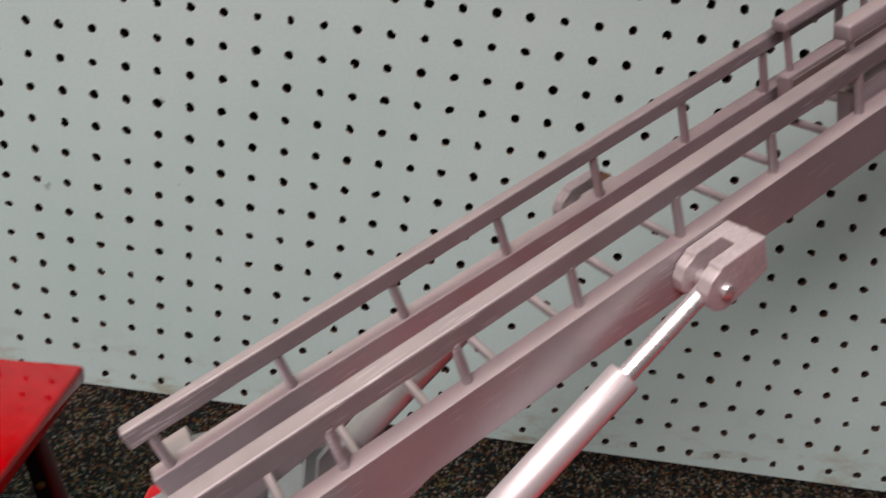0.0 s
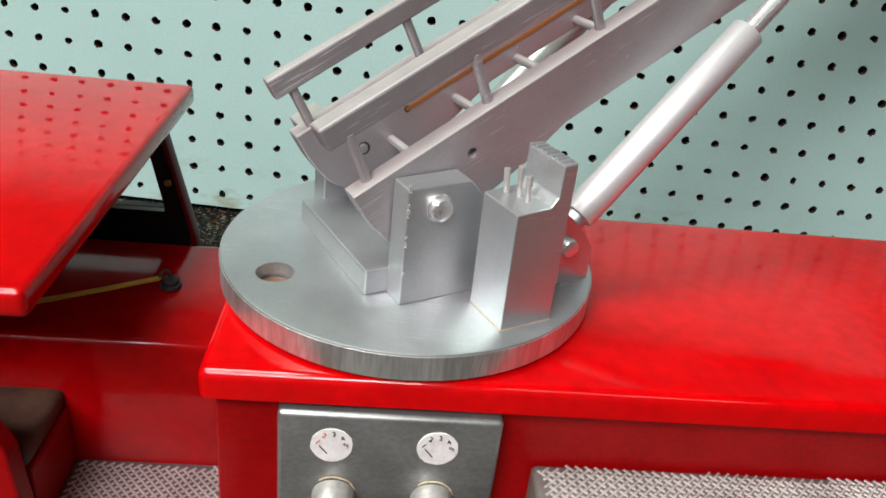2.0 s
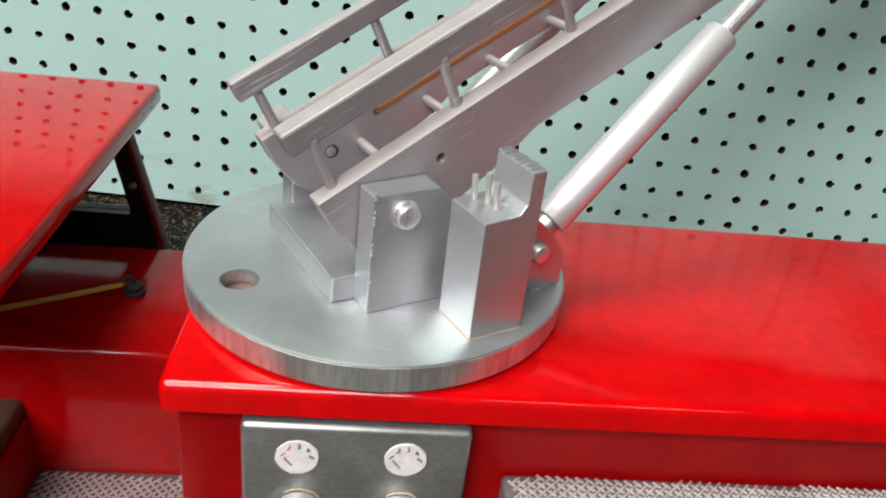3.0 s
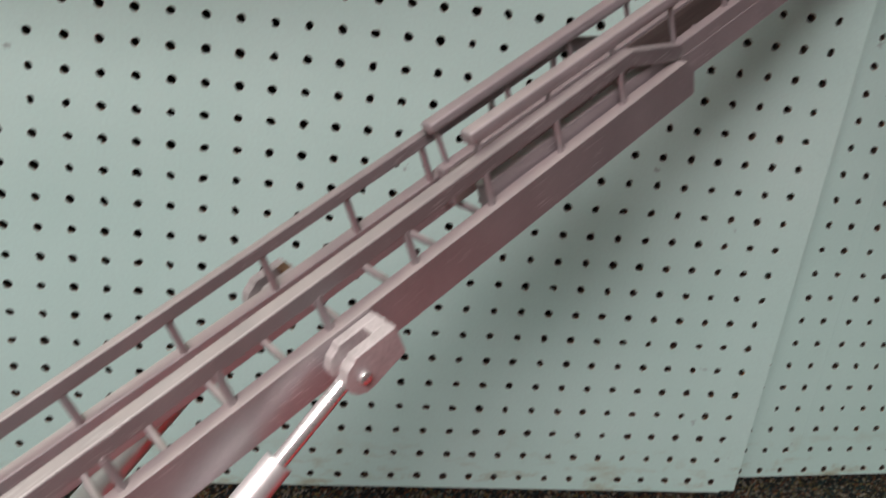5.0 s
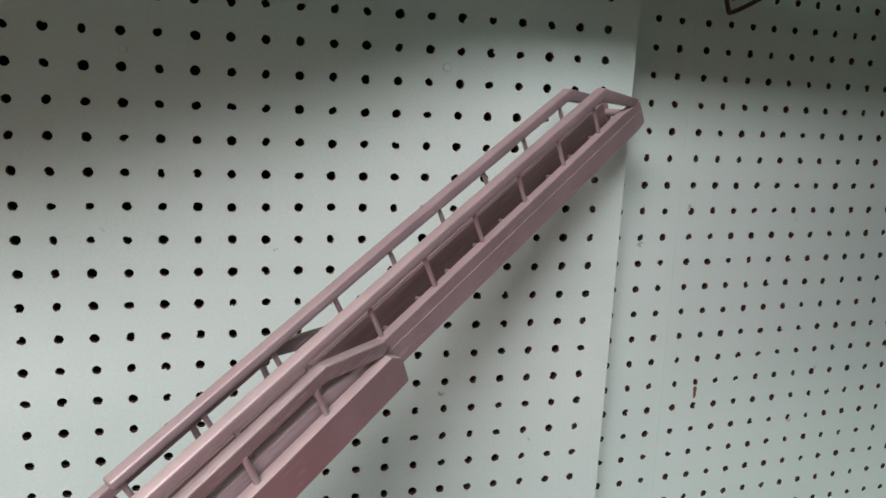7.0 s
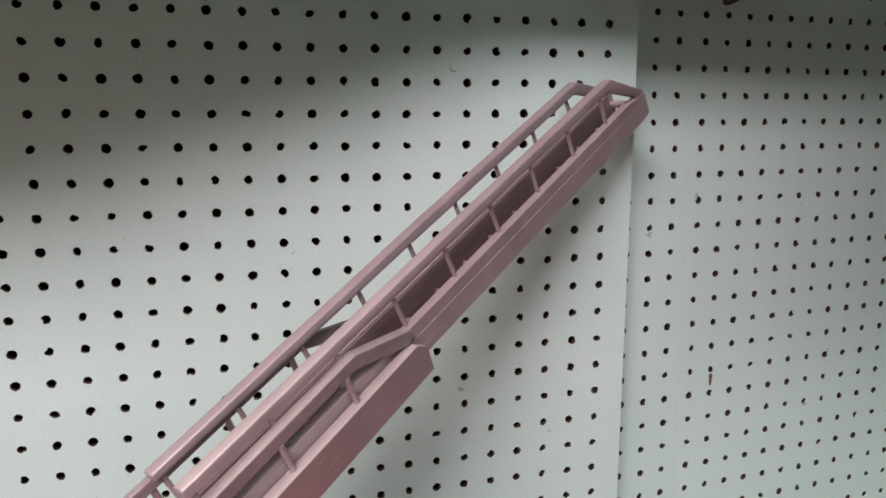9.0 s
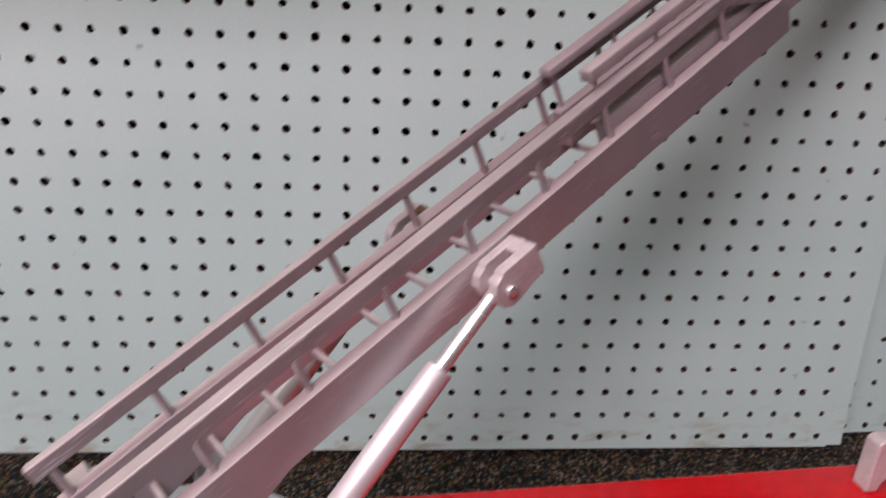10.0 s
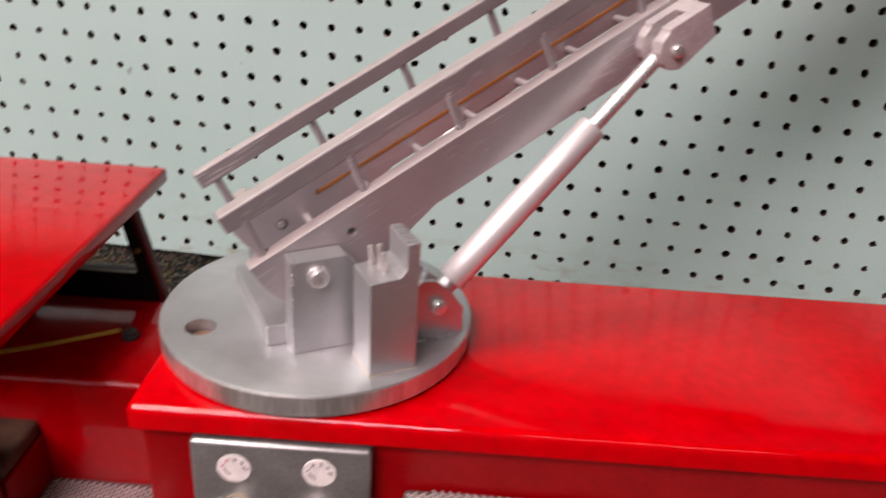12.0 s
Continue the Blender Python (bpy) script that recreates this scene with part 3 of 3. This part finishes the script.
rings = [[band.verts.new((r * math.cos(a), r * math.sin(a), z)) for a in (2 * math.pi * k / 160 for k in range(160))] for r, z in ((0.0720, 0.0018), (0.07272, 0.0018), (0.07272, 0.0110), (0.0720, 0.0110))]
for lower, upper in zip(rings, rings[1:] + rings[:1]):
    for k in range(160):
        band.faces.new((lower[k], lower[(k + 1) % 160], upper[(k + 1) % 160], upper[k]))
smooth(part("rim_band", band, RIM, turntable, "bright turned metal rim"))
ON_HUB = turntable.matrix_world.inverted() @ HUB
FAR = 0.0496


def hub_part(name, bm, mat=SILVER, label="", parent=None):
    if parent is None:
        return part(name, bm, mat, turntable, label, at=ON_HUB)
    return part(name, bm, mat, parent, label)


hub_part("base_block", box(-0.0004, 0.040, -0.0052, 0.0568, -0.0411, -0.0315, 0.0007))
LUG = [(0.0082, -0.0411), (0.0385, -0.0411), (0.0385, -0.0038), (0.0322, 0.0032), (0.0082, 0.0026)]
PLATE = [(0.0600, -0.0411), (0.0855, -0.0411), (0.0852, -0.0280), (0.0785, -0.0186), (0.0710, -0.0120), (0.0640, -0.0110), (0.0600, -0.0160)]
for side in (1, -1):
    def at_y(v):
        return v if side == 1 else FAR - v
    lug = hub_part("pivot_lug", slab(LUG, at_y(-0.0152), at_y(-0.0046), 0.0005))
    bolt = hub_part("pivot_bolt", join(rod((0.0199, at_y(-0.0150), -0.0050), (0.0199, at_y(-0.0164), -0.0050), 0.0050, 32, 0.0006), rod((0.0199, at_y(-0.0162), -0.0050), (0.0199, at_y(-0.0190), -0.0050), 0.0042, 32, 0.0013)), POLISHED, "bright round bolt head", lug)
    smooth(bolt)
    for v0, v1 in ((-0.0232, -0.0206), (-0.0086, -0.0060)):
        hub_part("cylinder_lug", slab(PLATE, at_y(v0), at_y(v1), 0.0004))
    smooth(hub_part("cylinder_bolt", rod((0.0721, at_y(-0.006), -0.0246), (0.0721, at_y(-0.0268), -0.0246), 0.0036, 24, 0.0012), POLISHED, "bright round pin end"))
bead_rng = random.Random(3)
for z, h, r in ((0.0015, 0.0030, 0.0005), (-0.0035, 0.0012, 0.0004), (-0.0075, 0.0032, 0.0006), (-0.0150, 0.0010, 0.0004), (-0.0185, 0.0020, 0.0005), (-0.0290, 0.0012, 0.0004)):
    smooth(hub_part("weld_bead", rod((0.0088, -0.0153, z), (0.0088, -0.0150, z + h), r, 8, 0.0002), POLISHED))
for k in range(8):
    a = 0.004 + 0.010 * k + bead_rng.uniform(-0.002, 0.002)
    if 0.055 < a:
        smooth(hub_part("weld_bead", rod((a, -0.0236, -0.0410), (a + bead_rng.uniform(0.004, 0.008), -0.0235, -0.0409), 0.0006, 8, 0.0002), POLISHED))
post = hub_part("control_post", slab([(0.0332, -0.0411), (0.0540, -0.0411), (0.0537, 0.0174), (0.0484, 0.0170), (0.0482, 0.0062), (0.0458, 0.0030), (0.0328, 0.0020)], -0.0416, -0.0218, 0.0004), SILVER, "square silver control post with three levers")
for k in range(7):
    part("file_mark", box(0.0484, 0.0536, -0.0398 + 0.0027 * k, -0.0380 + 0.0027 * k, 0.0170, 0.0178 + 0.0002 * (k % 2), 0.0003), SILVER, post, "coarse file mark on the post's top")
part("glue_line", join(rod((0.0330, -0.0417, -0.0410), (0.0546, -0.0417, -0.0411), 0.0002, 6), rod((0.0331, -0.0417, -0.0410), (0.0331, -0.0218, -0.0411), 0.0003, 6)), GLUE, post, "yellowed glue along the foot")
for a, y, h in ((0.0396, -0.0250, 0.0088), (0.0416, -0.0298, 0.0112), (0.0418, -0.0344, 0.0096)):
    smooth(part("lever", rod((a, y, 0.0010), (a - 0.0008, y + 0.0003, 0.0020 + h), 0.0011, 12, 0.0002), TARNISHED, post))

# ---------------------------------------------------------------- ladder
LADDER = pose(0.0264, -0.4115, 0.2296, 0, -28.4, 32.6)
base = thing("ladder_base_section", LADDER, "silver-painted lower ladder section with two deep side beams", "ladder section")
NOSE = [(-0.0068, 0.0), (-0.0066, -0.0080), (-0.0056, -0.0150), (-0.0036, -0.0222), (0.0005, -0.0280), (0.008, -0.0322), (0.016, -0.0330), (0.034, -0.0308), (0.056, -0.0280), (0.076, -0.0230), (0.4605, -0.0225), (0.4625, -0.006), (0.4560, 0.0)]
FAR_NOSE = [(-0.0068, 0.0020), *NOSE[1:], (0.20, 0.0005), (0.05, 0.0028)]


def far_lean(bm):
    """The far side of the lower section stands a little askew."""
    for v in bm.verts:
        v.co.y += 0.008 * v.co.x
        v.co.z += 0.0012 - 0.010 * v.co.x
    return bm


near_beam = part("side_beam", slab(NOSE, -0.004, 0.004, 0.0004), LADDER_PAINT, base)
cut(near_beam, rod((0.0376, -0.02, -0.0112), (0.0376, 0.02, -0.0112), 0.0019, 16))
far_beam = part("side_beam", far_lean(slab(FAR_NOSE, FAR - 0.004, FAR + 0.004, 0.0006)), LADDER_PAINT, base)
part("slot_strip", far_lean(box(0.0370, 0.46, FAR - 0.00430, FAR - 0.0030, -0.0138, -0.0120, 0.0001)), STRIP, far_beam, "narrow orange wooden strip in a groove")
# Dark discs put in for the shade at the groove's end and the bolt.
part("slot_end_shade", far_lean(rod((0.0376, FAR - 0.00425, -0.0128), (0.0376, FAR - 0.003, -0.0128), 0.0014, 14)), INK, far_beam, "dark disc put in for the shaded end of the groove")
smooth(part("bolt_shade", far_lean(rod((0.0147, FAR - 0.0043, -0.0174), (0.0147, FAR - 0.003, -0.0174), 0.0027, 24, 0.0002)), INK, far_beam, "dark disc put in for the shade round a recessed bolt"))
smooth(part("bolt_end", far_lean(rod((0.0144, FAR - 0.0046, -0.0173), (0.0144, FAR - 0.003, -0.0173), 0.0021, 24, 0.0004)), LADDER_PAINT, far_beam))
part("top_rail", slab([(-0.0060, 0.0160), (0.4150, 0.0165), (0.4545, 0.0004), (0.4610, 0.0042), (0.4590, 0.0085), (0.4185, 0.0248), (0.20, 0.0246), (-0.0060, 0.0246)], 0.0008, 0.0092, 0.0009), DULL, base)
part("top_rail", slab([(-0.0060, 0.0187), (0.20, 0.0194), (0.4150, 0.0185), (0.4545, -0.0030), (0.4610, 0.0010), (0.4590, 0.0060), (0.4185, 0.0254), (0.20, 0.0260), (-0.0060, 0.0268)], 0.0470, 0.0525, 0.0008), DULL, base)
for k in range(9):
    j = random.uniform(-0.0006, 0.0006)
    x = 0.0507 * k + 0.0008
    part("pin", rod((x, 0.001, -0.002), (x + 0.0014 + j, 0.0022, 0.0175), 0.0019, 12), LADDER_PAINT, base)
    part("pin", rod((x, FAR - 0.002 + 0.008 * x, -0.002 - 0.010 * x), (x + 0.0012 - j, FAR + 0.0004, 0.0198), 0.0019, 12), LADDER_PAINT, base)
for k in range(13):
    part("rung", rod((0.0265 + 0.0318 * k, 0.0030, -0.0198), (0.0265 + 0.0318 * k, FAR - 0.0030, -0.0198), 0.0019, 12), LADDER_PAINT, base)
for side in (1, -1):
    def at_y(v):
        return v if side == 1 else FAR - v
    back = 0.2225 if side == 1 else 0.2185
    END = [(0.2010 + 0.0096 * math.cos(radians(a)), -0.0125 + 0.0096 * math.sin(radians(a))) for a in range(100, 300, 32)]
    prong = END + [(0.2080, -0.0205), (back, -0.0175), (back, -0.0018), (0.2000, -0.0018)]
    clevis = part("clevis", slab([(0.2135, -0.0175), (back, -0.0175), (back, -0.0018), (0.2135, -0.0018)], at_y(-0.0165), at_y(-0.0095), 0.0004), CLEVIS if side == 1 else WOOD, base, "silver clevis block bolted to the beam" if side == 1 else "clevis block of bare brown wood")
    for v0, v1 in ((-0.0226, -0.0163), (-0.0097, -0.0042)):
        part("prong", slab(prong, at_y(v0), at_y(v1), 0.0006), CLEVIS, clevis)
    for k in range(6):
        v = -0.0216 + 0.0027 * k
        part("end_ply", box(back - 0.001, back + 0.0006 + 0.0004 * (k % 2), min(at_y(v), at_y(v + 0.0019)), max(at_y(v), at_y(v + 0.0019)), -0.0172, -0.0024 - 0.0003 * (k % 3), 0.0002), CLEVIS, clevis)
    smooth(part("clevis_bolt", rod((0.2003, at_y(-0.005), -0.0127), (0.2003, at_y(-0.0253), -0.0127), 0.0031, 24, 0.0010), POLISHED, clevis, "bright round bolt end"))
smooth(part("peg", rod((0.3285, FAR - 0.0045, -0.0186), (0.3330, FAR - 0.0085, -0.0186), 0.0022, 12, 0.0005), ORANGE, base, "small orange wooden peg"))
part("nose_block", box(-0.0020, 0.010, 0.0460, 0.0680, -0.0040, 0.0005, 0.0006), LADDER_PAINT, base)

fly = thing("ladder_fly_section", LADDER @ pose(0.306, 0, 0, 0, 0.85, 0), "silver-painted upper ladder section sliding inside the lower one", "ladder section")
BEAM = [(0, -0.0150), (0.4660, -0.0155), (0.4715, -0.0135), (0.4700, 0.0050), (0.4440, 0.0078), (0, 0.0078)]
for y, drop in ((0.0090, 0.0), (FAR - 0.0096, 0.0016)):
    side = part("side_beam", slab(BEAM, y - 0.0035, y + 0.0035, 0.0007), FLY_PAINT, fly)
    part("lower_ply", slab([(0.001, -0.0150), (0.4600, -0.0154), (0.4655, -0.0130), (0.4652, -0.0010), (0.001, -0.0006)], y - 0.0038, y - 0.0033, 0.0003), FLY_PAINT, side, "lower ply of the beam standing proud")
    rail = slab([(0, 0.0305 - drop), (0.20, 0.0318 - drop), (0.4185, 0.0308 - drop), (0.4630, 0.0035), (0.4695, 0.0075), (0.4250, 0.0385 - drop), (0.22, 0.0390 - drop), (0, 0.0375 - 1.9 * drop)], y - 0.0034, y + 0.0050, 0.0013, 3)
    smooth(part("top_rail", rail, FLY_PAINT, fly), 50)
    for k in range(9):
        x = 0.0062 + 0.0506 * k
        part("pin", rod((x, y + 0.0010, 0.006), (x - 0.0010, y + 0.0010, 0.0325 - drop), 0.0016, 12), FLY_PAINT, fly)
for k in range(14):
    x = 0.02 + 0.0318 * k
    part("rung", rod((x, 0.0090, -0.0105), (x, FAR - 0.0096, -0.0105), 0.0016, 12), FLY_PAINT, fly)
# Thin dark panel laid on the far beam's inner face.
part("inner_face", box(0.002, 0.462, FAR - 0.0142, FAR - 0.0132, -0.0145, 0.0060, 0.0002), DARK_INSIDE, fly, "thin dark brown-grey panel on the far beam's inner face")
part("tip_bar", rod((0.4660, 0.0090, -0.004), (0.4660, FAR - 0.0096, -0.004), 0.0030, 12), FLY_PAINT, fly)

# two hydraulic cylinders
for y in (-0.0162, FAR + 0.0162):
    ram = thing("hydraulic_cylinder", HUB, "silver model hydraulic cylinder with a bright rod", "hydraulic cylinder", "lifting cylinders of the ladder")
    low, high = Vector((0.0732, y, -0.0246)), Vector((0.1822, y, 0.0848))
    d = (high - low).normalized()
    smooth(part("barrel", rod(low + d * 0.0112, low + d * 0.1055, 0.0067, 40, 0.0006), BARREL, ram), 30)
    smooth(part("rod", rod(low + d * 0.105, high - d * 0.002, 0.0037, 24), POLISHED, ram))
    smooth(part("eye", rod(low - d * 0.002, low + d * 0.0118, 0.0046, 24), SILVER, ram))

# wire hook hanging on the side pegboard
hook = thing("wire_hook", pose(0.7200, 0.035, 0.681), "thin brass-coloured wire hook on the pegboard", "hook")
smooth(part("wire", wire([(-0.004, 0.016, 0.080), (-0.0035, 0.004, 0.030), (-0.001, -0.002, 0.004), (0.004, -0.003, 0.0005), (0.030, -0.006, 0.014), (0.075, -0.010, 0.040)], 0.0021, 8, 8), BRONZE, hook))

# screws under the wall paint
for x, z, r in ((0.4463, 0.6167, 0.0036), (0.2049, 0.6170, 0.0030), (-0.1990, 0.3570, 0.0026)):
    screw = part("painted_screw", rod((x, 0.001, z), (x, -0.0012, z), r, 18, 0.0009), PEG)
    tagged(smooth(screw), "screw head painted over in mint green on the pegboard", "screw", "painted screws")

# brown run of rust below one hole of the set-back sheet
run = bmesh.new()
rows = [(0.0016, 0.0), (0.0024, -0.003), (0.0015, -0.006), (0.0019, -0.009), (0.0007, -0.0125)]
left = [run.verts.new((0.0811 - w + 0.0004 * (k % 2), -0.0004, 0.3120 + z)) for k, (w, z) in enumerate(rows)]
right = [run.verts.new((0.0811 + w, -0.0004, 0.3120 + z)) for w, z in rows]
for k in range(4):
    run.faces.new((left[k], right[k], right[k + 1], left[k + 1]))
for v in (g for g in bmesh.ops.extrude_face_region(run, geom=list(run.faces))["geom"] if isinstance(g, bmesh.types.BMVert)):
    v.co.y = 0.0003
tagged(part("rust_stain", run, WOOD, at=SIDE), "brown rust run below a pegboard hole", "stain", kind="structure")
